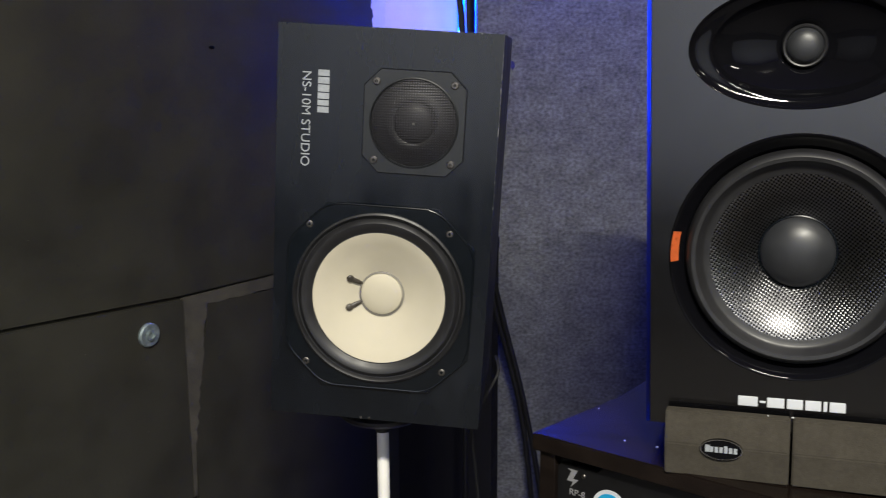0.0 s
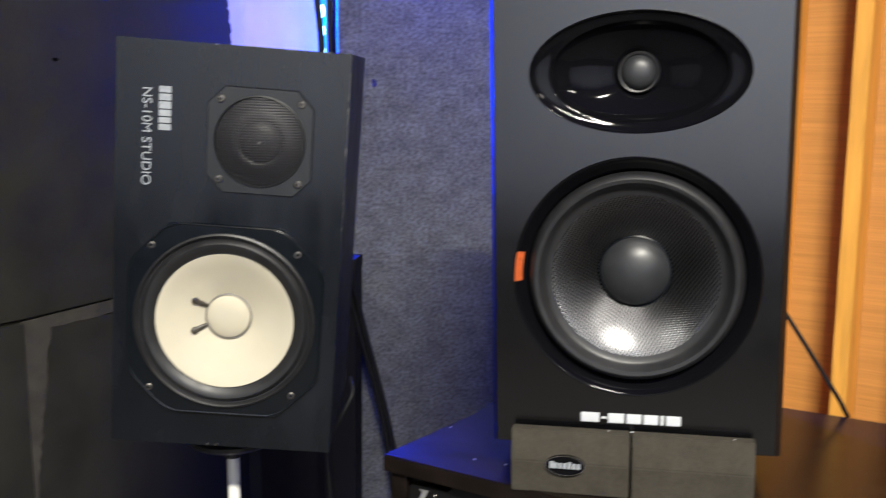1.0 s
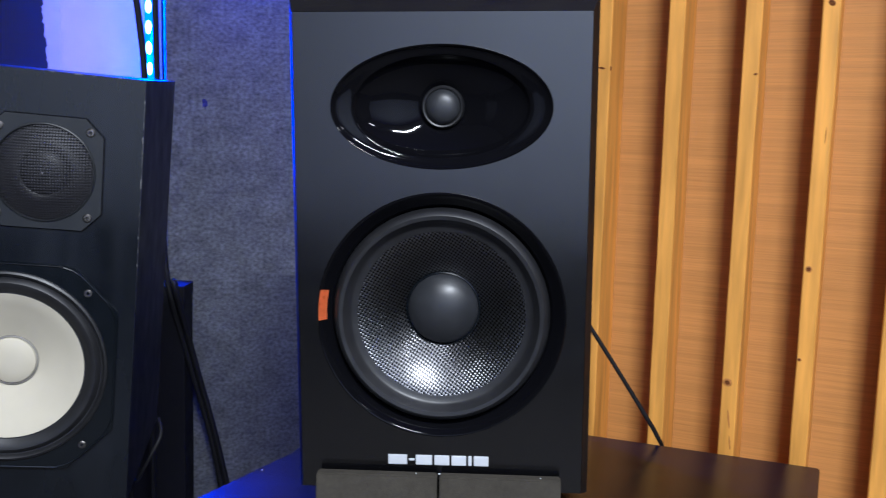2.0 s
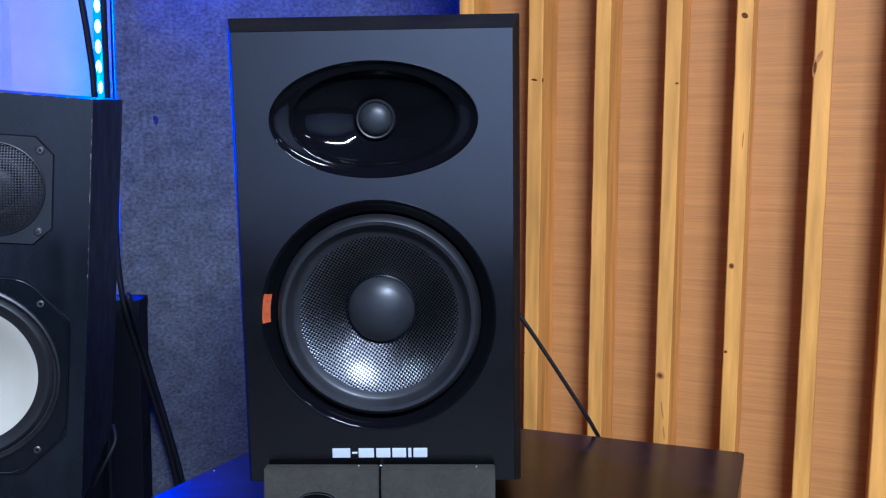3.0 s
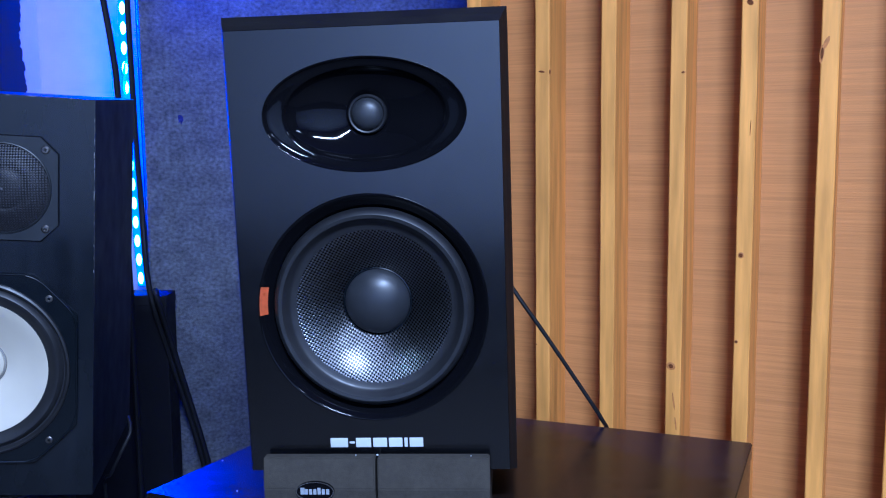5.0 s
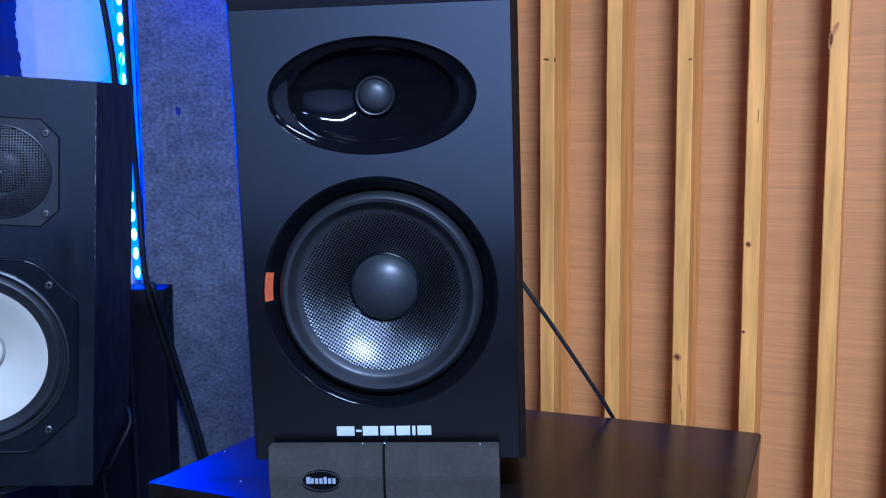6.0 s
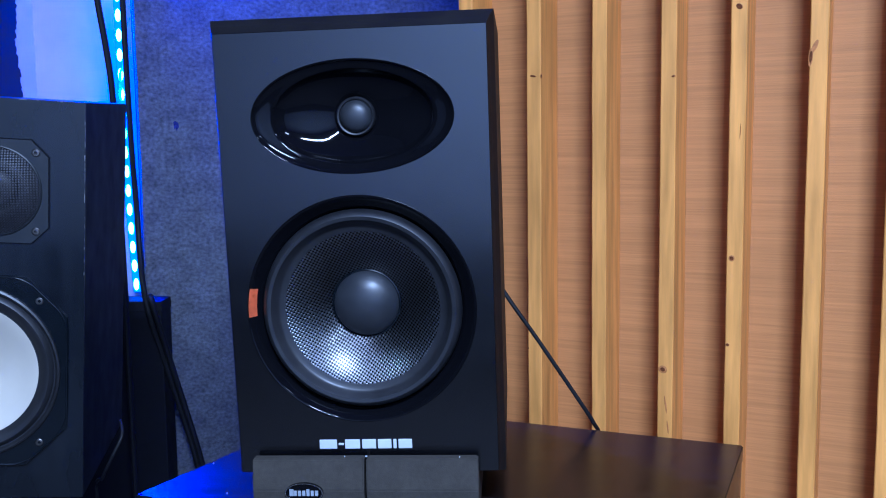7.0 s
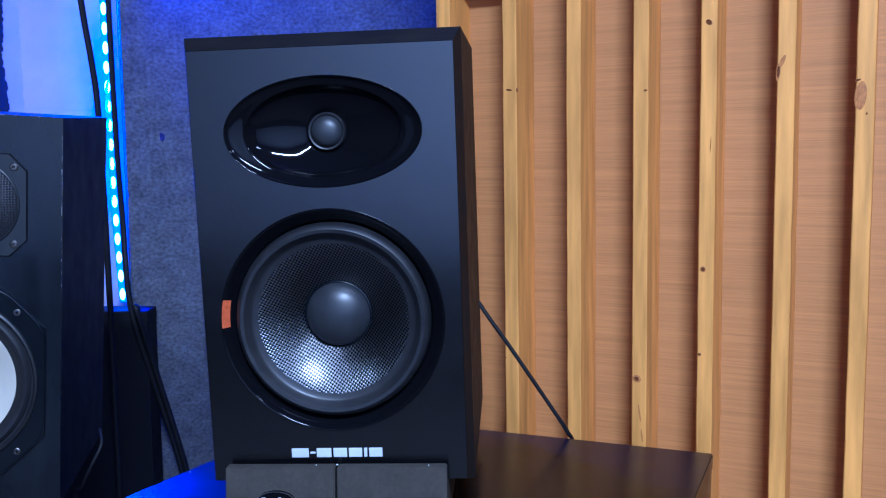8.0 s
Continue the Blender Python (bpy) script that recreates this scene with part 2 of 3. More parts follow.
def rod(points, radius, sides=10, steps=6):
    """A round cable or tube through the points, eased by a Catmull-Rom line."""
    pts = [Vector(p) for p in points]
    line = []
    for i in range(len(pts) - 1):
        p0, p1, p2, p3 = pts[max(i - 1, 0)], pts[i], pts[i + 1], pts[min(i + 2, len(pts) - 1)]
        for k in range(steps):
            t = k / steps
            line.append(0.5 * (2 * p1 + (p2 - p0) * t + (2 * p0 - 5 * p1 + 4 * p2 - p3) * t * t + (3 * p1 - p0 - 3 * p2 + p3) * t ** 3))
    line.append(pts[-1])
    bm = bmesh.new()
    rings = []
    for i, p in enumerate(line):
        d = (line[min(i + 1, len(line) - 1)] - line[max(i - 1, 0)]).normalized()
        a = d.orthogonal().normalized() if abs(d.z) > 0.99 else d.cross(Vector((0, 0, 1))).normalized()
        b = d.cross(a)
        rings.append([bm.verts.new(p + radius * (math.cos(2 * math.pi * k / sides) * a + math.sin(2 * math.pi * k / sides) * b)) for k in range(sides)])
    for a, b in zip(rings, rings[1:]):
        for k in range(sides):
            bm.faces.new((a[k], a[(k + 1) % sides], b[(k + 1) % sides], b[k]))
    bm.faces.new(rings[0])
    bm.faces.new(rings[-1])
    return bm


def holed(outline, cx, cz, wide, high, y0, y1, n=96):
    """A plate from y0 to y1 inside a convex outline of (x, z) points, with an oval hole at (cx, cz)."""
    bm = bmesh.new()
    angles = sorted({round(2 * math.pi * i / n, 6) for i in range(n)} | {round(math.atan2(z - cz, x - cx) % (2 * math.pi), 6) for x, z in outline})
    m = len(outline)

    def reach(a):
        c, s_ = math.cos(a), math.sin(a)
        best = 9.0
        for i in range(m):
            (x1, z1), (x2, z2) = outline[i], outline[(i + 1) % m]
            ex, ez = x2 - x1, z2 - z1
            det = c * ez - s_ * ex
            if abs(det) < 1e-12:
                continue
            k = ((x1 - cx) * ez - (z1 - cz) * ex) / det
            q = ((x1 - cx) * s_ - (z1 - cz) * c) / det
            if k > 0 and -1e-5 <= q <= 1 + 1e-5:
                best = min(best, k)
        return best

    loops = []
    for y in (y0, y1):
        loops.append([bm.verts.new((cx + wide * math.cos(a), y, cz + high * math.sin(a))) for a in angles])
        loops.append([bm.verts.new((cx + reach(a) * math.cos(a), y, cz + reach(a) * math.sin(a))) for a in angles])
    i0, o0, i1, o1 = loops
    for a, b in ((i0, o0), (o0, o1), (o1, i1), (i1, i0)):
        for k in range(len(angles)):
            j = (k + 1) % len(angles)
            bm.faces.new((a[k], a[j], b[j], b[k]))
    return bm


def frame_of(origin, right, up):
    r = Vector(right).normalized()
    u = Vector(up)
    u = (u - r * u.dot(r)).normalized()
    back = u.cross(r)
    return Matrix((( r.x, back.x, u.x, origin[0]), (r.y, back.y, u.y, origin[1]), (r.z, back.z, u.z, origin[2]), (0, 0, 0, 1)))


def lettering(name, body, size, m, material, parent, label="", extrude=0.0003, stretch=1.0):
    cu = bpy.data.curves.new(name, "FONT")
    cu.body, cu.size, cu.extrude, cu.align_x, cu.align_y = body, size, extrude, "CENTER", "CENTER"
    tmp = new(name + "_curve", cu)
    me = bpy.data.meshes.new_from_object(tmp.evaluated_get(bpy.context.evaluated_depsgraph_get()))
    bpy.data.objects.remove(tmp)
    me.transform(m @ Matrix.Diagonal((stretch, 1, 1, 1)))
    me.materials.clear()
    me.materials.append(material)
    ob = new(name, me)
    ob.parent = parent
    if label:
        ob["label"] = label
    return ob


def screw(parent, x, z, y, r=0.0040, name="screw"):
    s = part(name, lathe([(r, y + 0.001), (r, y - 0.0008), (r * 0.75, y - 0.0016), (r * 0.42, y - 0.0017), (r * 0.36, y - 0.0004), (0, y - 0.0004)], x, z, 18), M_SCREW, parent, "small worn steel screw", True)
    return s


# ---- the room ----
def wall_between(name, a, b, z0, z1, thick, material, label):
    """A wall from a to b, in plan; its thickness lies to the left of the way from a to b."""
    d = Vector((b[0] - a[0], b[1] - a[1], 0))
    m = frame_of((a[0], a[1], z0), d, (0, 0, 1))
    ob = part(name, box(0, d.length, 0, thick, 0, z1 - z0), material)
    ob.matrix_world = m
    return tagged(ob, label, "wall", kind="structure")


floor = tagged(part("floor", box(-2.2, 2.4, -2.7, 2.6, -0.1, 0), M_FLOOR), "dark carpeted studio floor under desk and stand", "floor", kind="structure")
ceiling = tagged(part("ceiling", box(-2.2, 2.4, -2.7, 2.6, 2.45, 2.55), M_CEIL), "plain grey studio ceiling", "ceiling", kind="structure")
# unseen rear wall: glossy baffles mirror its blue-tinted top and added black base
wall_between("wall_south", (2.2, -1.9), (-2.0, -1.9), 0.55, 2.45, 0.1, M_WALL, "unseen rear wall, tinted pale blue-grey for the glossy reflections")
wall_between("wall_south_base", (2.2, -1.9), (-2.0, -1.9), 0, 0.55, 0.1, M_BOARD, "unseen dark base added to darken the monitors' lower reflections")
wall_between("wall_east", (2.0, 0.75), (2.0, -2.5), 0, 2.45, 0.1, M_BOARD, "plain black-boarded side wall of the studio")
WL, WD = Vector((-0.70, 1.21, 0)), Vector((0.28, 0.96, 0))
wall_between("wall_west", (-0.712 - 0.28 * 3.9, 1.2135 - 0.96 * 3.9), (-0.712 + 0.28 * 0.62, 1.2135 + 0.96 * 0.62), 0, 2.45, 0.1, M_BOARD, "dark studio side wall behind black boards")
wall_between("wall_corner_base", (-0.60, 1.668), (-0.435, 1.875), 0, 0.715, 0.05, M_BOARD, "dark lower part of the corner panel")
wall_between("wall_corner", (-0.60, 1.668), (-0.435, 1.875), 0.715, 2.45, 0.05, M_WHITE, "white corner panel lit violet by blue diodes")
wall_between("wall_back", (-0.62, 1.93), (-0.30, 1.93), 0, 2.45, 0.05, M_BOARD, "dark gap behind the carpeted wall")
wall_between("wall_north", (-0.402, 1.80), (1.3, 2.23), 0, 2.45, 0.06, M_CARPET, "wall covered with mottled grey felt carpet")
wall_between("wall_northeast", (0.43, 1.352), (2.16, 0.577), 0, 2.45, 0.08, M_WALL, "plain wall behind the wooden slat panel")

wall_between("wall_east_end", (1.3, 2.26), (2.14, 0.60), 0, 2.45, 0.06, M_BOARD, "plain dark wall closing the space behind the slat panel")

edging = part("trim", prism([(-0.0002, 0.012), (-0.0030, 0.006), (-0.0042, 0.001), (-0.0036, -0.0035), (-0.0010, -0.0072), (0.003, -0.0088), (0.008, -0.0078), (0.014, -0.0052), (0.024, -0.0022), (0.036, -0.0003), (0.037, -0.0001), (-0.0001, -0.0001)], "z", 0.0, 2.4), M_CARPET, None, "", True)
edging.matrix_world = frame_of((-0.402, 1.80, 0.0), (1.702, 0.43, 0), (0, 0, 1))
tagged(edging, "rolled edge of the grey carpet, lit bright blue", "trim", kind="structure")

blot = random.Random(8)
stain = part("carpet_stain", prism([(blot.uniform(0.5, 1.2) * 0.008 * math.cos(k * 0.45), blot.uniform(0.5, 1.2) * 0.010 * math.sin(k * 0.45)) for k in range(14)], "y", -0.0006, 0.001), M_STAIN)
stain.matrix_world = edging.matrix_world @ pose(0.068, 0, 1.071)
tagged(stain, "small blue ink stain on the grey carpet", "stain", kind="structure")

# black boards on the west wall, with a ragged paint edge towards the white corner
WM = frame_of((-0.70, 1.21, 0), WD, (0, 0, 1))


def board(outline, thick, label):
    ob = part("wall_board", prism(outline, "y", 0.0125 - thick, 0.0125), M_BOARD)
    ob.matrix_world = WM
    return tagged(ob, label, "wall board", group="black boards on the side wall", kind="structure")


rng = random.Random(4)
rag = [(0.482 + 0.004 * math.sin(z * 40) + rng.uniform(-0.003, 0.003), z) for z in [1.10 + 0.004 * i for i in range(90)]]
board([(-2.6, 0.80), (-0.30, 0.746), (-0.004, 0.729), (0.18, 0.726), (0.50, 0.722)] + rag + [(0.49, 2.4), (-2.6, 2.4)], 0.006, "large black painted board, dented, with a ragged edge")
white = part("wall_board", prism([(0.44, 0.75), (0.60, 0.75), (0.60, 2.4), (0.44, 2.4)], "y", 0.0085, 0.0125), M_WHITE)
white.matrix_world = WM
tagged(white, "white painted strip beside the black boards", "wall board", kind="structure")
board([(-2.6, 0.02), (-0.008, 0.02), (-0.006, 0.45), (-0.004, 0.722), (-0.30, 0.740), (-2.6, 0.79)], 0.009, "lower black board held by a zinc bolt")
board([(0.012, 0.02), (0.50, 0.02), (0.50, 0.698), (0.18, 0.699), (0.049, 0.708), (0.044, 0.67), (0.032, 0.62), (0.022, 0.56), (0.010, 0.50)], 0.004, "black board with grey filler along its broken edge")
wob = random.Random(12)
down = [(0.047 - 0.037 * k / 20 + wob.uniform(-0.003, 0.003), 0.706 - 0.011 * k) for k in range(21)]
along = [(0.05 + 0.0225 * k, 0.704 - 0.0004 * k + wob.uniform(-0.0015, 0.0015)) for k in range(20, 0, -1)]
seam = part("wall_seam", prism([(-0.001, 0.40), (-0.001, 0.724), (0.50, 0.7185)] + along + down + [(0.006, 0.40)], "y", 0.0075, 0.0125), M_SEAM)
seam.matrix_world = WM
tagged(seam, "grey filler smeared along the joint of the black boards", "filler seam", kind="structure")
bolt = thing("wall_bolt", frame_of(Vector((-0.70, 1.21, 0.685)) + WD * -0.072, WD, (0, 0, 1)), "round zinc bolt with a washer in the black board", "bolt")
part("washer", lathe([(0.018, 0.010), (0.018, 0.000), (0.016, -0.002), (0.008, -0.002)], 0, 0, 28), M_ZINC, bolt, "", True)
part("bolt_head", lathe([(0.009, -0.001), (0.008, -0.005), (0.005, -0.0055), (0.004, -0.003), (0, -0.003)], 0, 0, 12), M_ZINC, bolt, "", True)

dent = thing("wall_dent", frame_of(Vector((-0.70, 1.21, 1.098)) + WD * 0.083, WD, (0, 0, 1)), "small dark dent in the large black board", "dent")
part("hollow", lathe([(1.0, 0.0062), (0.8, 0.0058), (0.3, 0.0060), (0, 0.0061)], 0, 0, 12, 0.006, 0.0028), M_GLOSS, dent, "", True)
marks = random.Random(9)
for k in range(9):
    u, z = marks.uniform(-0.25, 0.45), marks.uniform(0.45, 1.25)
    fleck = part("paint_fleck", lathe([(0.0012, 0.0068), (0.0008, 0.0060), (0, 0.0058)], 0, 0, 8, marks.uniform(0.6, 1.8), marks.uniform(0.4, 1.0)), M_SEAM, None, "", True)
    fleck.matrix_world = WM @ pose(u, 0 if z > 0.73 else -0.003, z)
    tagged(fleck, "tiny pale paint fleck on the black boards", "paint fleck", group="paint flecks")


# ---- wooden slat panel ----
SD = Vector((0.912, -0.410, 0)).normalized()
TIP = 0.018  # the whole panel stands a little out of plumb
SP = frame_of(Vector((0.227, 1.321, 0.0)) + SD * TIP, SD + Vector((0, 0, TIP)), (0, 0, 1))
panel = thing("slat_panel", SP, "pine battens on a reddish plywood board, standing against the wall", "acoustic panel")
part("backing", prism([(0.02, 0.02), (1.75, -0.012), (1.75, 2.0), (0.02, 2.0)], "y", 0.070, 0.078), M_VENEER, panel, "reddish plywood with fine horizontal grain")
part("stile", box(0.0, 0.021, 0.0, 0.078, 0.0, 2.0, 0.001), M_PINE, panel)
# offset along the panel at one metre up, width, own lean
SLATS = [(0.1012, 0.0201, 0.004), (0.1908, 0.0197, 0.000), (0.2805, 0.0197, -0.0015), (0.3662, 0.0196, -0.001), (0.4560, 0.0207, -0.003), (0.5440, 0.0205, -0.003), (0.633, 0.020, 0.0), (0.720, 0.020, 0.001), (0.807, 0.020, -0.001), (0.894, 0.020, 0.0)]


def bowed(w, seed):
    """A batten with softened arrises and a slightly uneven face."""
    wave = random.Random(seed)
    bm = bmesh.new()
    rings = []
    for k in range(41):
        z = 0.002 + k * 0.0499
        a, b = wave.uniform(-0.00035, 0.00035), wave.uniform(-0.00035, 0.00035)
        rings.append([bm.verts.new(p) for p in ((a, 0.0695, z), (a, 0.0012, z), (a + 0.0012, 0, z), (w + b - 0.0012, 0, z), (w + b, 0.0012, z), (w + b, 0.0695, z))])
    for p, q in zip(rings, rings[1:]):
        for i in range(6):
            bm.faces.new((p[i], p[(i + 1) % 6], q[(i + 1) % 6], q[i]))
    bm.faces.new(rings[0])
    bm.faces.new(rings[-1])
    return bm


for n, (u, w, own_lean) in enumerate(SLATS):
    sl = part("slat", bowed(w, 30 + n), M_PINE, panel)
    sl.matrix_local = pose(u, 0, -0.018 * u) @ Matrix(((1, 0, own_lean, -own_lean), (0, 1, 0, 0), (0, 0, 1, 0), (0, 0, 0, 1)))
part("rail", box(0.021, SLATS[0][0], 0.018, 0.0698, 1.288, 1.326, 0.001), M_PINE, panel)


def knot(u, z, wide, tall, turn=0.0, halo=1.9, core=True):
    """A dark knot level with the wood, in a reddish swirl of grain; u and z as they stand in the room."""
    m = pose(u + 0.018 * (z - 1.0), 0, z - 0.018 * u) @ pose(0, 0, 0, 0, turn, 0)
    ring = part("knot", lathe([(halo, 0.0003), (halo * 0.8, -0.00012), (0.8, -0.00025), (0, -0.00025)], 0, 0, 20, wide, tall), M_HALO, panel, "reddish swirl round a knot", True)
    ring.matrix_local = m
    if core:
        part("core", lathe([(1, -0.0001), (0.85, -0.0004), (0.5, -0.0005), (0, -0.0004)], 0, 0, 16, wide, tall), M_KNOT, ring, "dark brown core", True)


for spec in ((0.1065, 1.1375, 0.0042, 0.0014, 8, 1.3), (0.1182, 1.1373, 0.0010, 0.0026, 0, 1.3), (0.2948, 1.1332, 0.0020, 0.0012, -10, 1.5), (0.2925, 0.7518, 0.0034, 0.0030, 20, 2.0), (0.2975, 0.7045, 0.0011, 0.0120, -8, 1.2, False), (0.3012, 0.6740, 0.0010, 0.0090, -6, 1.2, False),
             (0.3747, 0.9053, 0.0026, 0.0027, 0, 1.7), (0.3738, 0.7936, 0.0018, 0.0017, 0, 1.5), (0.3722, 1.2150, 0.0040, 0.0030, 35, 1.3), (0.3790, 1.0640, 0.0004, 0.0080, 2, 1.5), (0.4562, 1.1520, 0.0018, 0.0075, 4, 1.6), (0.4600, 1.1640, 0.0030, 0.0100, 24, 1.0, False),
             (0.5490, 1.1220, 0.0062, 0.0170, 4, 1.15, False), (0.5450, 1.1400, 0.0030, 0.0012, -20, 1.3), (0.5560, 1.1010, 0.0010, 0.0016, 0, 1.3), (0.1040, 0.7608, 0.0008, 0.0008, 0, 1.5)):
    knot(*spec)

# ---- desk with a rack bay ----
DA, DB, DC, DD = (-0.103, 0.898), (0.069, 1.209), (0.560, 1.056), (0.418, 0.704)
desk = thing("rack_desk", pose(0.2, 0.95, 0), "dark brown laminate studio desk with a rack bay", "desk")


def desk_part(name, bm, material, label="", parent=desk):
    bmesh.ops.transform(bm, matrix=Matrix.Translation((-0.2, -0.95, 0)), verts=bm.verts)
    return part(name, bm, material, parent, label)


def rounded(prev, p, nxt, r):
    """Points of a rounded corner at p."""
    p, a, b = Vector(p), (Vector(prev) - Vector(p)).normalized() * r, (Vector(nxt) - Vector(p)).normalized() * r
    return [tuple(p + a * (1 - k) ** 2 + b * k ** 2) for k in (0, 0.25, 0.5, 0.75, 1)]


desk_part("top", prism([DA] + rounded(DA, DD, DC, 0.006) + rounded(DD, DC, DB, 0.005) + [DB], "z", 0.682, 0.700, 0.0012), M_DESK, "smooth dark top, blue in the diode light")
DF = frame_of((DA[0], DA[1], 0), (0.937, -0.349, 0), (0, 0, 1))
bm = box(0.006, 0.024, 0.006, 0.29, 0.0, 0.686, 0.001)
bmesh.ops.transform(bm, matrix=DF, verts=bm.verts)
desk_part("side_panel", bm, M_DESK)
along_side = (Vector(DC) - Vector(DD)).normalized()
inward = Vector((-along_side.y, along_side.x))
front_foot, rear_foot = Vector(DD) + along_side * 0.006 + inward * 0.001, Vector(DC) - along_side * 0.003 + inward * 0.001
desk_part("side_panel", prism([tuple(p) for p in (front_foot, rear_foot, rear_foot + inward * 0.018, front_foot + inward * 0.018)], "z", 0.0, 0.6815, 0.001), M_DESK, "side panel with a worn reddish sheen")
bm = box(0.024, 0.535, 0.27, 0.285, 0.1, 0.686)
bmesh.ops.transform(bm, matrix=DF, verts=bm.verts)
desk_part("back_panel", bm, M_DESK)
bm = box(0.024, 0.535, 0.01, 0.27, 0.06, 0.078)
bmesh.ops.transform(bm, matrix=DF, verts=bm.verts)
desk_part("shelf", bm, M_DESK)

rack = thing("rack_unit", DF @ pose(0.024, 0.012, 0.6005), "black rack unit with printed marks and a blue sticker", "rack unit")
M_RACK = surf("black rack enamel", (0.005, 0.005, 0.0055), 0.35, 0.1, 60, 0.1, 700)
M_RACKPRINT = surf("grey rack print", (0.2, 0.2, 0.21), 0.5, 0.05, 60, 0)
part("face", prism([(0.0, -0.01), (0.509, -0.01), (0.509, 0.077), (0.052, 0.077), (0.045, 0.070), (0.004, 0.070), (0.0, 0.066)], "y", 0.0, 0.003, 0.0006), M_RACK, rack)
part("chassis", box(0.02, 0.490, 0.003, 0.20, -0.006, 0.070, 0.001), M_RACK, rack)
part("rail", box(0.0, 0.014, 0.006, 0.016, -0.4, 0.085), M_RACK, rack)
screw(rack, 0.008, 0.0795, 0.006, 0.0024, "rail_screw")
screw(rack, 0.030, 0.062, 0.0, 0.0026, "face_screw")
part("emblem", prism([(0.012, 0.066), (0.023, 0.066), (0.018, 0.056), (0.024, 0.056), (0.015, 0.046), (0.018, 0.053), (0.011, 0.053), (0.016, 0.064)], "y", -0.0004, 0.0), M_RACKPRINT, rack, "grey zigzag emblem")
lettering("model_print", "RP-8", 0.0095, pose(0.023, -0.0004, 0.0415, 90), M_RACKPRINT, rack, "grey printed model letters")
sticker = thing("sticker", rack.matrix_world @ pose(0, 0, 0), "white-edged blue shop sticker on the rack unit", "sticker")
part("border", box(0.060, 0.140, -0.0005, -0.0001, 0.010, 0.043, 0.0002), M_LETTER, sticker, "white paper border")
part("border", lathe([(0.0225, -0.0001), (0.0225, -0.0006), (0, -0.0006)], 0.060, 0.033, 36, 0.9, 1.0), M_LETTER, sticker, "white paper border")
part("mark", lathe([(0.0185, -0.0005), (0.0185, -0.0011), (0.0085, -0.0011), (0.0085, -0.0005)], 0.060, 0.033, 36, 0.9, 1.0), M_BLUEINK, sticker, "blue ring of the print")
for u0, u1 in ((0.080, 0.094), (0.098, 0.113), (0.117, 0.132)):
    part("mark", box(u0, u1, -0.0011, -0.0005, 0.014, 0.039, 0.0002), M_BLUEINK, sticker, "blue block of the print")

# ---- foam pads under the large monitor ----
PADM = pose(0.1415, 0.8545, 0.7005, 0, 0, -2.5) @ pose(0, 0, 0, 0, -1.5, 0)
for k, (x0, x1, bed) in enumerate(((-0.1085, -0.0012, 0.0365), (0.0012, 0.1075, 0.0425))):
    pad = thing("foam_pad", PADM, "charcoal foam isolation pad under the monitor" + (" with an oval badge" if k == 0 else ""), "foam pad", group="foam pads under the monitor")
    part("body", prism([(-0.016, 0.0), (-0.018, 0.031), (-0.013, 0.0605), (-0.002, 0.0605), (-0.001, bed), (0.235, bed - 0.006), (0.235, 0.0)], "x", x0, x1, 0.0012), M_FOAM, pad)
    if k == 0:
        bx, bz = -0.0585, 0.0295
        badge = part("badge", lathe([(1, -0.0165), (1, -0.0195), (0.9, -0.0200), (0.86, -0.0195), (0, -0.0195)], bx, bz, 40, 0.0185, 0.0095), M_GLOSS, pad, "oval black badge with a silver rim", True)
        part("rim", lathe([(1.0, -0.0190), (0.985, -0.0206), (0.94, -0.0206), (0.925, -0.0190)], bx, bz, 40, 0.0185, 0.0095), M_RIM, badge, "bright rim", True)
        for i in range(7):
            w = 0.0030 if i else 0.0040
            part("mark", box(bx - 0.0140 + i * 0.0041, bx - 0.0140 + i * 0.0041 + w, -0.0202, -0.0194, bz - 0.0030, bz + (0.0036 if i in (0, 4) else 0.0022), 0.0002), M_PRINT, badge)


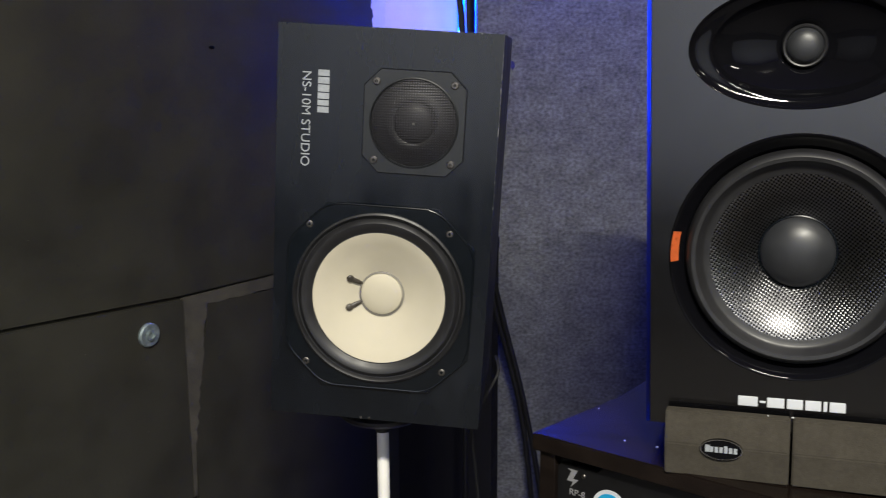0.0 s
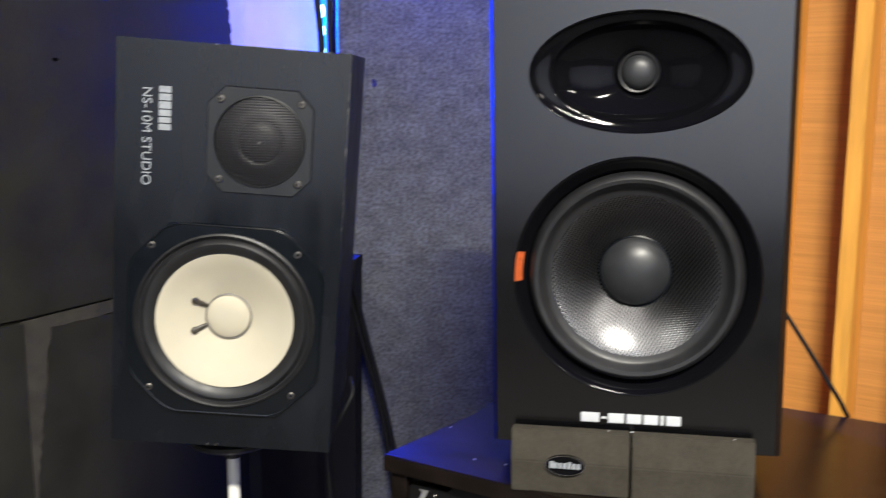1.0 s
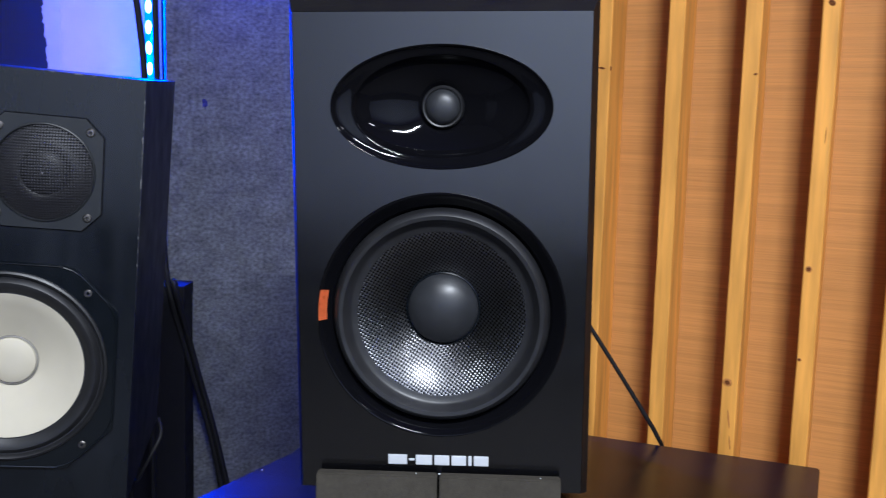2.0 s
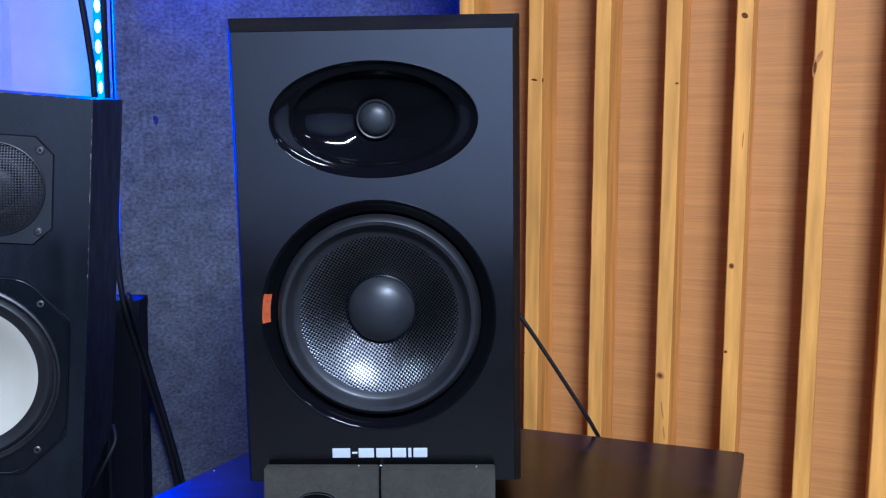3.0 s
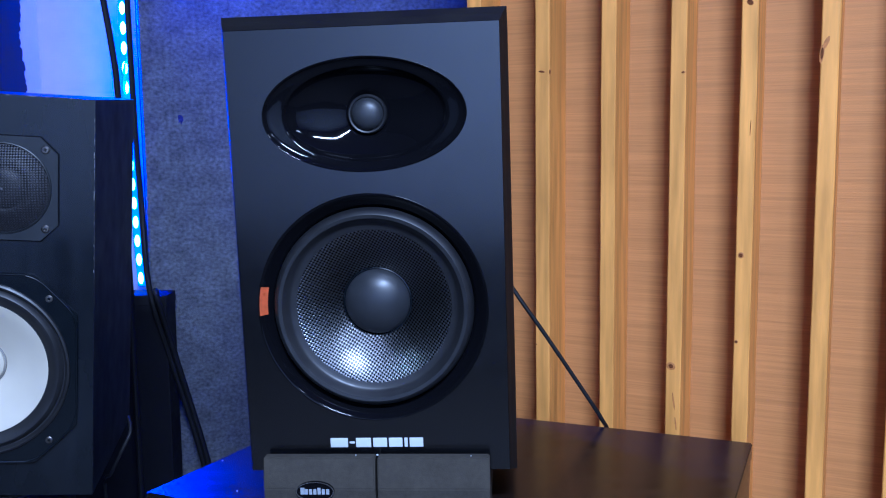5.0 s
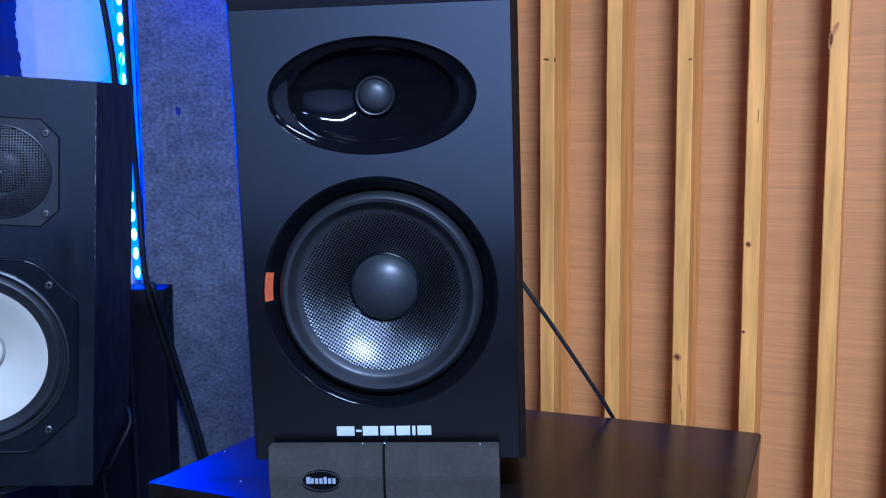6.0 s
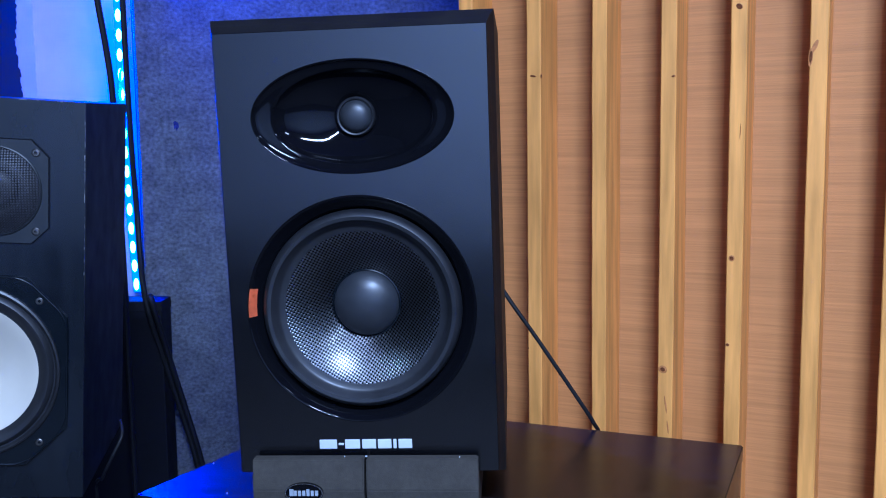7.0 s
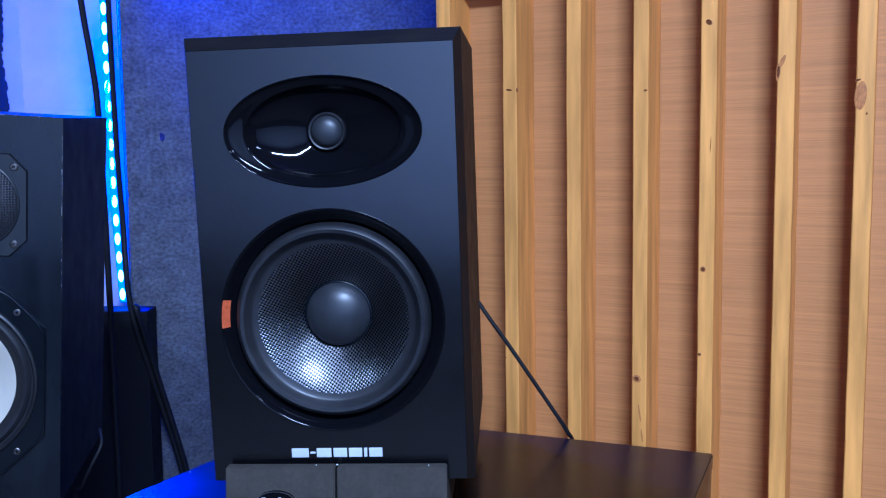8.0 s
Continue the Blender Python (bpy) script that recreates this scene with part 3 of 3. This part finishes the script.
# ---- large monitor ----
def large_monitor():
    up = Vector((-0.03254, -0.00966, 0.99942))
    o = Vector((0.128, 0.8545, 1.161)) - up * 0.4187
    t = thing("studio_monitor", frame_of(o, (0.99851, -0.04411, 0.03208), up), "large black studio monitor with a woven cone, on foam pads", "loudspeaker")
    H = 0.4187
    # cabinet with a chamfered front
    def block(rings):
        bm = bmesh.new()
        loops = [[bm.verts.new((x, y, z)) for x, z in ((x0, z0), (x1, z0), (x1, z1), (x0, z1))] for y, x0, x1, z0, z1 in rings]
        for a, b in zip(loops, loops[1:]):
            for i in range(4):
                bm.faces.new((a[i], a[(i + 1) % 4], b[(i + 1) % 4], b[i]))
        bm.faces.new(loops[-1])
        return bm
    cab = block([(0.030, -0.1200, 0.1200, 0.005, H - 0.005), (0.0042, -0.1235, 0.1235, 0.002, H - 0.002), (0.0002, -0.1256, 0.1256, -0.0004, H + 0.0004), (0.008, -0.1285, 0.1285, -0.003, H + 0.0075), (0.016, -0.1310, 0.1322, -0.006, H + 0.0138), (0.29, -0.1310, 0.1322, -0.006, H + 0.0138)])
    part("cabinet", cab, M_VINYL, t, "black vinyl cabinet, bevelled at the front")
    # baffle: a plate with an oval and a round hole
    wz, tz = H - 0.2597, H - 0.0785
    cut = H - 0.1412
    bm = holed([(-0.1252, 0.0), (0.1252, 0.0), (0.1252, cut), (-0.1252, cut)], 0.0, wz, 0.1088, 0.1088, 0.0, 0.004)
    upper = holed([(-0.1252, cut), (0.1252, cut), (0.1252, H), (-0.1252, H)], 0.0, tz, 0.0935, 0.0518, 0.0, 0.004)
    me = bpy.data.meshes.new("upper")
    upper.to_mesh(me)
    upper.free()
    bm.from_mesh(me)
    bmesh.ops.remove_doubles(bm, verts=bm.verts, dist=1e-5)
    part("baffle", bm, M_BAFFLE, t, "satin black baffle")
    # waveguide and tweeter
    bowl = bmesh.new()
    rims = []
    for a, b, y in ((0.0944, 0.0526, 0.0006), (0.0942, 0.0524, -0.0006), (0.0936, 0.0519, -0.0013), (0.0928, 0.0512, -0.0010), (0.0918, 0.0504, 0.0002), (0.0900, 0.0493, 0.0014), (0.0865, 0.0477, 0.0024), (0.0825, 0.0460, 0.0031), (0.0790, 0.0446, 0.0036), (0.0770, 0.0438, 0.0041), (0.0755, 0.0431, 0.0050), (0.0744, 0.0425, 0.0063), (0.0730, 0.0417, 0.0080),
                    (0.0700, 0.0402, 0.0102), (0.0650, 0.0378, 0.0128), (0.0590, 0.0350, 0.0152), (0.0525, 0.0321, 0.0173), (0.0460, 0.0293, 0.0191), (0.0395, 0.0266, 0.0207), (0.0335, 0.0241, 0.0223), (0.0280, 0.0219, 0.0238), (0.0235, 0.0202, 0.0251), (0.0200, 0.0190, 0.0263), (0.0185, 0.0183, 0.0271), (0.0120, 0.0120, 0.0273)):
        rims.append([bowl.verts.new((a * math.cos(math.pi * k / 60), y, tz + b * math.sin(math.pi * k / 60))) for k in range(120)])
    for p, q in zip(rims, rims[1:]):
        for k in range(120):
            bowl.faces.new((p[k], p[(k + 1) % 120], q[(k + 1) % 120], q[k]))
    wg = part("waveguide", bowl, M_GLOSS, t, "glossy oval waveguide", True)
    part("surround", lathe([(0.0186, 0.0275), (0.0183, 0.0226), (0.0172, 0.0212), (0.0160, 0.0216), (0.0150, 0.0234)], 0.0, tz, 48), M_RUBBER, wg, "", True)
    part("dome", lathe([(0.0153, 0.0232), (0.0142, 0.0206), (0.0118, 0.0182), (0.0082, 0.0165), (0.0041, 0.0157), (0, 0.0154)], 0.0, tz, 40), M_CAP, wg, "dark soft dome", True)
    # woofer
    ring = part("trim_ring", lathe([(0.1094, 0.0002), (0.1091, -0.0010), (0.1084, -0.0016), (0.1076, -0.0014), (0.1066, -0.0006), (0.1050, 0.0010), (0.1020, 0.0040), (0.0990, 0.0068), (0.0965, 0.0088), (0.0955, 0.0110), (0.0935, 0.022)], 0.0, wz, 96), M_GLOSS, t, "glossy black trim ring", True)
    wo = part("woofer", lathe([(0.0955, 0.0075), (0.0945, 0.0030), (0.0925, -0.0012), (0.0895, -0.0030), (0.0862, -0.0024), (0.0835, 0.0010), (0.0815, 0.0048), (0.0790, 0.0066), (0.0755, 0.0072), (0.0735, 0.0080)], 0.0, wz, 96), M_RUBBER, t, "rubber woofer surround", True)
    part("cone", lathe([(0.0742, 0.0076), (0.0715, 0.0086), (0.0690, 0.0098), (0.0640, 0.0124), (0.0590, 0.0153), (0.0555, 0.0175), (0.0520, 0.0198), (0.0450, 0.0249), (0.0380, 0.0304), (0.0310, 0.0362)], 0.0, wz, 96), M_WEAVE, wo, "woven composite cone", True)
    part("dust_cap", lathe([(0.0325, 0.0360), (0.0318, 0.0327), (0.0290, 0.0282), (0.0235, 0.0237), (0.0160, 0.0204), (0.0080, 0.0186), (0, 0.0181)], 0.0, wz, 64), M_CAP, wo, "smooth dark dust cap", True)
    part("cap_ring", lathe([(0.0342, 0.0345), (0.0338, 0.0330), (0.0328, 0.0326), (0.0318, 0.0334)], 0.0, wz, 64), M_PLATE, wo, "thin glossy ring of glue", True)
    # orange reflection on the ring's left flank, modelled as a thin coloured patch
    bm = bmesh.new()
    grid = [[bm.verts.new((-r * math.cos(a), y - 0.0006, wz + r * math.sin(a))) for r, y in ((0.1076, -0.0014), (0.1064, -0.0004), (0.1045, 0.0015), (0.1012, 0.0048))] for a in [radians(-2.5 + 1.5 * k) for k in range(11)]]
    for p, q in zip(grid, grid[1:]):
        for k in range(3):
            bm.faces.new((p[k], p[k + 1], q[k + 1], q[k]))
    bmesh.ops.solidify(bm, geom=bm.faces[:], thickness=0.0005)
    part("indicator", bm, M_ORANGE, ring, "painted orange reflection on the trim ring", True)
    # maker's mark as plain blocks
    mark = part("mark", box(-0.0470, -0.0300, -0.0012, 0.0, H - 0.3957, H - 0.3865, 0.0006), M_LETTER, t, "silver maker's mark as plain blocks")
    for x0, x1, z0, z1 in ((-0.0285, -0.0232, 0.4, 0.62), (-0.0222, -0.0075, 0, 1), (-0.0055, 0.0080, 0, 1), (0.0098, 0.0230, 0, 1), (0.0248, 0.0280, 0, 1), (0.0298, 0.0430, 0, 1)):
        part("mark_block", box(x0, x1, -0.0012, 0.0, H - 0.3957 + 0.0092 * z0, H - 0.3957 + 0.0092 * z1, 0.0006), M_LETTER, mark)
    return t


large_monitor()


# ---- white-coned monitor on its stand ----
def octagon(cx, cz, a, b, cut):
    return [(cx - a + cut, cz - b), (cx + a - cut, cz - b), (cx + a, cz - b + cut), (cx + a, cz + b - cut), (cx + a - cut, cz + b), (cx - a + cut, cz + b), (cx - a, cz + b - cut), (cx - a, cz - b + cut)]


def white_monitor():
    r, up = Vector((0.97912, 0.19299, -0.06390)), Vector((0.06525, -0.00061, 0.99787))
    o = Vector((-0.2717, 0.8855, 0.6981))
    t = thing("studio_monitor", frame_of(o, r, up), "worn black bookshelf monitor with a white paper cone, on a pole", "loudspeaker")
    H, W = 0.4068, 0.1112
    shell = box(-W, W, 0.004, 0.235, 0.002, H)
    front = [f for f in shell.faces if f.calc_center_median().y < 0.005]
    bmesh.ops.delete(shell, geom=front, context="FACES")
    part("cabinet", shell, M_SIDE, t, "black stained veneer")
    part("front_board", holed([(-W, 0.002), (W, 0.002), (W, H), (-W, H)], 0.0, 0.1355, 0.0850, 0.0850, 0.0, 0.004), M_BLACKWOOD, t, "scuffed black stained front board")
    for x0, x1 in ((0.030, 0.033), (0.050, 0.057), (0.066, 0.068), (-0.018, -0.015), (0.088, 0.090)):
        part("chip", box(x0, x1, -0.0003, 0.0012, H - 0.0009, H + 0.0002, 0.0002), M_WEAR, t, "chipped edge")
    rub = random.Random(21)
    for k in range(14):
        z0 = 0.235 + 0.160 * k / 14 + rub.uniform(0, 0.005)
        part("chip", box(W - rub.uniform(0.0002, 0.0007), W + 0.0001, -0.0002, 0.0005, z0, z0 + rub.uniform(0.002, 0.010) * (1.0 if k > 5 else 0.4), 0.0001), M_WEAR, t, "rubbed edge")
    # tweeter
    tx, tz = 0.0275, 0.317
    plate = part("tweeter_plate", holed(octagon(tx, tz, 0.0500, 0.0505, 0.016), tx, tz, 0.0430, 0.0430, -0.0026, -0.0002), M_TPLATE, t, "eight-sided dark grey tweeter plate")
    part("gap", holed(octagon(tx, tz, 0.0512, 0.0517, 0.0166), tx, tz, 0.0440, 0.0440, -0.0007, -0.0001), M_GLOSS, plate)
    part("grille_rim", lathe([(0.0446, -0.0024), (0.0442, -0.0040), (0.0434, -0.0044), (0.0428, -0.0036), (0.0428, -0.0010)], tx, tz, 64), M_TPLATE, plate, "", True)
    part("grille", lathe([(0.0429, -0.0030), (0.0400, -0.0052), (0.0300, -0.0090), (0.0200, -0.0114), (0.0100, -0.0126), (0, -0.0130)], tx, tz, 64), M_MESH, plate, "fine metal mesh over the dome", True)
    part("dome", lathe([(0.0430, -0.0004), (0.0330, -0.0004), (0.0290, -0.0012), (0.0250, -0.0024), (0.0215, -0.0014), (0.0205, -0.0010), (0.0180, -0.0034), (0.0130, -0.0058), (0.0060, -0.0070), (0, -0.0073)], tx, tz, 64), M_RUBBER, plate, "black dome behind the mesh", True)
    part("tip", lathe([(0.0013, -0.0122), (0.0011, -0.0132), (0, -0.0135)], tx + 0.001, tz, 16), M_SCREW, plate, "bright centre point", True)
    for sx in (-1, 1):
        for sz in (-1, 1):
            screw(t, tx + sx * 0.0386, tz + sz * 0.0387, -0.0022)
    # woofer
    wx, wz = 0.0, 0.1355
    wp = part("woofer_plate", holed(octagon(wx, wz, 0.0960, 0.0970, 0.040), wx, wz, 0.0860, 0.0860, -0.0035, -0.0002), M_PLATE, t, "dark plate round the woofer")
    lip = octagon(wx, wz, 0.0955, 0.0965, 0.040)
    loop = []
    for k in range(8):
        a, b, c = lip[k - 1], lip[k], lip[(k + 1) % 8]
        loop += [(x, -0.0032, z) for x, z in rounded(a, b, c, 0.016)]
    part("plate_lip", rod(loop + loop[:1], 0.0011, 8, 2), M_PLATE, wp, "glossy rounded lip of the plate", True)
    wo = part("woofer", lathe([(0.0900, -0.0025), (0.0896, -0.0062), (0.0878, -0.0072), (0.0862, -0.0060), (0.0850, -0.0032), (0.0838, -0.0030), (0.0825, -0.0052), (0.0795, -0.0072), (0.0765, -0.0068), (0.0728, -0.0046), (0.0700, -0.0026), (0.0682, -0.0026)], wx + 0.0, wz, 96), M_RUBBER, t, "rubber woofer surround", True)
    part("cone", lathe([(0.0688, -0.0028), (0.0672, -0.0024), (0.0560, 0.0040), (0.0400, 0.0120), (0.0225, 0.0200)], wx, wz, 96), M_PAPER, wo, "off-white paper cone", True)
    part("cap_ring", lathe([(0.0240, 0.0192), (0.0238, 0.0172), (0.0226, 0.0168), (0.0222, 0.0182)], wx, wz, 64), surf("glue line", (0.20, 0.19, 0.17), 0.6, 0.2, 90, 0.0), wo, "", True)
    part("dust_cap", lathe([(0.0225, 0.0190), (0.0215, 0.0165), (0.0190, 0.0150), (0.0120, 0.0133), (0.0060, 0.0126), (0, 0.0124)], wx, wz, 56), M_PAPER, wo, "off-white dust cap", True)
    for sz in (-1, 1):
        a, b = Vector((wx - 0.0205, 0.0178, wz + sz * 0.0095)), Vector((wx - 0.0345, 0.0105, wz + sz * 0.0165))
        bm = bmesh.new()
        mid = a.lerp(b, 0.5)
        m = frame_of(mid, b - a, (0, -1, 0))
        bmesh.ops.create_uvsphere(bm, u_segments=16, v_segments=10, radius=1.0, matrix=m @ Matrix.Diagonal((0.0095, 0.0026, 0.0014, 1)))
        bmesh.ops.create_uvsphere(bm, u_segments=16, v_segments=10, radius=1.0, matrix=m @ Matrix.Translation((0.006, 0, 0)) @ Matrix.Diagonal((0.0042, 0.0038, 0.0018, 1)))
        part("lead", bm, M_GLUE, wo, "brown glue drop over the lead", True)
    for sx in (-1, 1):
        for sz in (-1, 1):
            screw(t, -0.0021 + sx * 0.0717, 0.1354 + sz * 0.0732, -0.0025)
    # printing, turned to read downwards
    turn = pose(-0.0640, -0.0004, 0.3428, 90) @ pose(0, 0, 0, 0, 0, -90)
    for i, (a, b) in enumerate(((0.0, 0.006), (0.0072, 0.0135), (0.0145, 0.0215), (0.0225, 0.0285), (0.0297, 0.0350), (0.0362, 0.0420))):
        part("maker_mark", box(-0.0700, -0.0585, -0.0004, 0.0002, 0.3634 - b, 0.3634 - a, 0.0001), M_PRINT, t, "pale block of the maker's mark")
    lettering("model_print", "NS-10M STUDIO", 0.0128, pose(-0.0817, -0.0003, 0.3143, 90) @ pose(0, 0, 0, 0, 0, -90), M_PRINT, t, "faded white printed model letters", 0.0002, 1.03)
    for x in (-0.0135, -0.0045):
        part("pin", lathe([(0.0014, 0.001), (0.0012, -0.0012), (0, -0.0014)], x, 0.0035, 12), M_SCREW, t, "tiny bright pin", True)
    return t


white_monitor()


def vertical_lathe(profile, turns=48):
    """Profile of (radius, height) turned round the upright axis."""
    bm = lathe(profile, 0, 0, turns)
    bmesh.ops.transform(bm, matrix=Matrix(((1, 0, 0, 0), (0, 0, 1, 0), (0, 1, 0, 0), (0, 0, 0, 1))), verts=bm.verts)
    return bm


stand = thing("speaker_stand", pose(-0.2975, 0.98, 0), "white pole stand with a dark round top plate", "speaker stand")
part("pole", vertical_lathe([(0.0070, 0.015), (0.0070, 0.645), (0.0060, 0.647)], 28), M_POLE, stand, "white painted tube", True)
part("socket", vertical_lathe([(0.0085, 0.648), (0.0090, 0.654), (0.016, 0.660), (0.016, 0.664)], 28), M_RUBBER, stand, "", True)
pl = part("top_plate", vertical_lathe([(0, 0.662), (0.016, 0.662), (0.046, 0.668), (0.050, 0.672), (0.050, 0.676), (0, 0.676)], 48), M_RUBBER, stand, "dark round plate under the cabinet", True)
part("base", vertical_lathe([(0, 0), (0.14, 0), (0.14, 0.008), (0.03, 0.016), (0, 0.016)], 48), M_RUBBER, stand, "", True)

# ---- corner: case, diode strip, cables ----
case = thing("equipment_case", pose(-0.47, 1.73, 0), "dark upright case standing in the corner by the carpet", "case")
part("body", box(-0.10, 0.118, 0.0, 0.055, 0.0, 0.736, 0.003), M_BOX, case)
part("lid", box(-0.101, 0.119, -0.001, 0.056, 0.716, 0.737, 0.002), M_BOX, case)

strip = thing("led_strip", pose(-0.427, 1.812, 0.74), "lit blue diode strip hanging along the carpet edge", "light strip")


def strip_x(z):
    return -0.013 * min(1.0, z / 0.45) - 0.002 * math.sin(z * 9)


bm = bmesh.new()
rows_ = []
for i in range(61):
    z = i * 0.02
    rows_.append([bm.verts.new((strip_x(z) + dx, dy, z)) for dx, dy in ((-0.007, 0), (0.007, 0), (0.007, 0.0012), (-0.007, 0.0012))])
for a, b in zip(rows_, rows_[1:]):
    for k in range(4):
        bm.faces.new((a[k], a[(k + 1) % 4], b[(k + 1) % 4], b[k]))
bm.faces.new(rows_[0])
bm.faces.new(rows_[-1])
part("tape", bm, M_STRIP, strip, "blue glowing tape")
for i in range(32):
    z = 0.016 + i * 0.0375
    bm = bmesh.new()
    bmesh.ops.create_uvsphere(bm, u_segments=14, v_segments=10, radius=1.0, matrix=Matrix.Translation((strip_x(z), -0.0010, z)) @ Matrix.Diagonal((0.0056, 0.0030, 0.0125, 1)))
    part("diode", bm, M_LED, strip, "", True)


def cable(name, points, radius, label):
    p0 = Vector(points[-1])
    ob = part(name, rod([Vector(p) - p0 for p in points], radius), M_CABLE, None, "", True)
    ob.location = p0
    return tagged(ob, label, "cable")


cable("corner_cable", [(-0.412, 1.765, 1.90), (-0.408, 1.758, 1.30), (-0.403, 1.752, 1.05), (-0.398, 1.750, 0.925), (-0.380, 1.722, 0.75), (-0.345, 1.735, 0.594), (-0.297, 1.74, 0.405), (-0.27, 1.74, 0.2), (-0.26, 1.74, 0.008)], 0.0055, "thick black cable hanging down the carpeted wall")
cable("corner_cable", [(-0.375, 1.76, 0.70), (-0.368, 1.725, 0.742), (-0.362, 1.710, 0.735), (-0.334, 1.735, 0.594), (-0.287, 1.74, 0.405), (-0.25, 1.74, 0.2), (-0.24, 1.74, 0.007)], 0.0055, "black cable hanging beside a thicker one")
cable("hanging_cable", [(-0.405, 1.6, 1.40), (-0.393, 1.6, 1.283), (-0.382, 1.6, 1.199), (-0.375, 1.6, 1.113), (-0.372, 1.6, 0.9), (-0.37, 1.6, 0.5), (-0.37, 1.6, 0.005)], 0.0055, "black cable hanging before the white corner panel")
cable("speaker_wire", [(-0.185, 1.075, 0.72), (-0.178, 1.06, 0.706), (-0.186, 1.05, 0.685), (-0.200, 1.05, 0.657), (-0.208, 1.05, 0.632), (-0.19, 1.05, 0.45), (-0.17, 1.05, 0.2), (-0.17, 1.05, 0.003)], 0.0019, "thin black speaker wire looping below the cabinet")
cable("monitor_cable", [(0.215, 1.158, 0.968), (0.28, 1.118, 0.872), (0.321, 1.112, 0.814), (0.369, 1.112, 0.743), (0.392, 1.117, 0.707), (0.403, 1.130, 0.680), (0.41, 1.14, 0.60), (0.41, 1.15, 0.3), (0.41, 1.15, 0.003)], 0.0026, "thin black cable running from the monitor over the desk edge")

# ---- ceiling light ----
lamp = thing("ceiling_light", pose(0.46, -0.80, 2.45), "long white ceiling light, lit", "ceiling light", group="ceiling lights")
part("housing", box(-0.34, 0.34, -0.06, 0.06, -0.05, 0.0, 0.004), M_POLE, lamp)
second = copy_thing(lamp, pose(1.45, -0.75, 2.45))
second.scale = (0.53, 1, 1)

# ---- dust and crumbs on the desk ----
crumbs = random.Random(3)
for x, y in ((-0.047, 0.985), (-0.010, 0.902), (0.022, 0.895)):
    bm = bmesh.new()
    bmesh.ops.create_icosphere(bm, subdivisions=1, radius=1.0, matrix=Matrix.Translation((0, 0, 0.0005)) @ Matrix.Diagonal((crumbs.uniform(0.0007, 0.002), 0.0008, 0.0006, 1)))
    crumb = part("crumb", bm, M_LETTER)
    crumb.location = (x, y, 0.700)
    crumb.rotation_euler = (0, 0, crumbs.uniform(0, 3))
    tagged(crumb, "tiny pale crumb lying on the dark desk", "crumb", group="crumbs on the desk")
for x, y, z in ((0.0006, -0.0075, 0.0607), (0.0900, -0.0100, 0.0607), (-0.0200, -0.0080, 0.0607)):
    bm = bmesh.new()
    bmesh.ops.create_icosphere(bm, subdivisions=1, radius=1.0, matrix=Matrix.Translation((0, 0, 0.0004)) @ Matrix.Diagonal((0.0014 if x == 0.0006 else 0.0006, 0.0007, 0.0008, 1)))
    fluff = part("lint", bm, M_LETTER)
    fluff.matrix_world = PADM @ pose(x, y, z)
    tagged(fluff, "tiny pale speck of lint on the foam pads", "lint", group="lint on the foam")
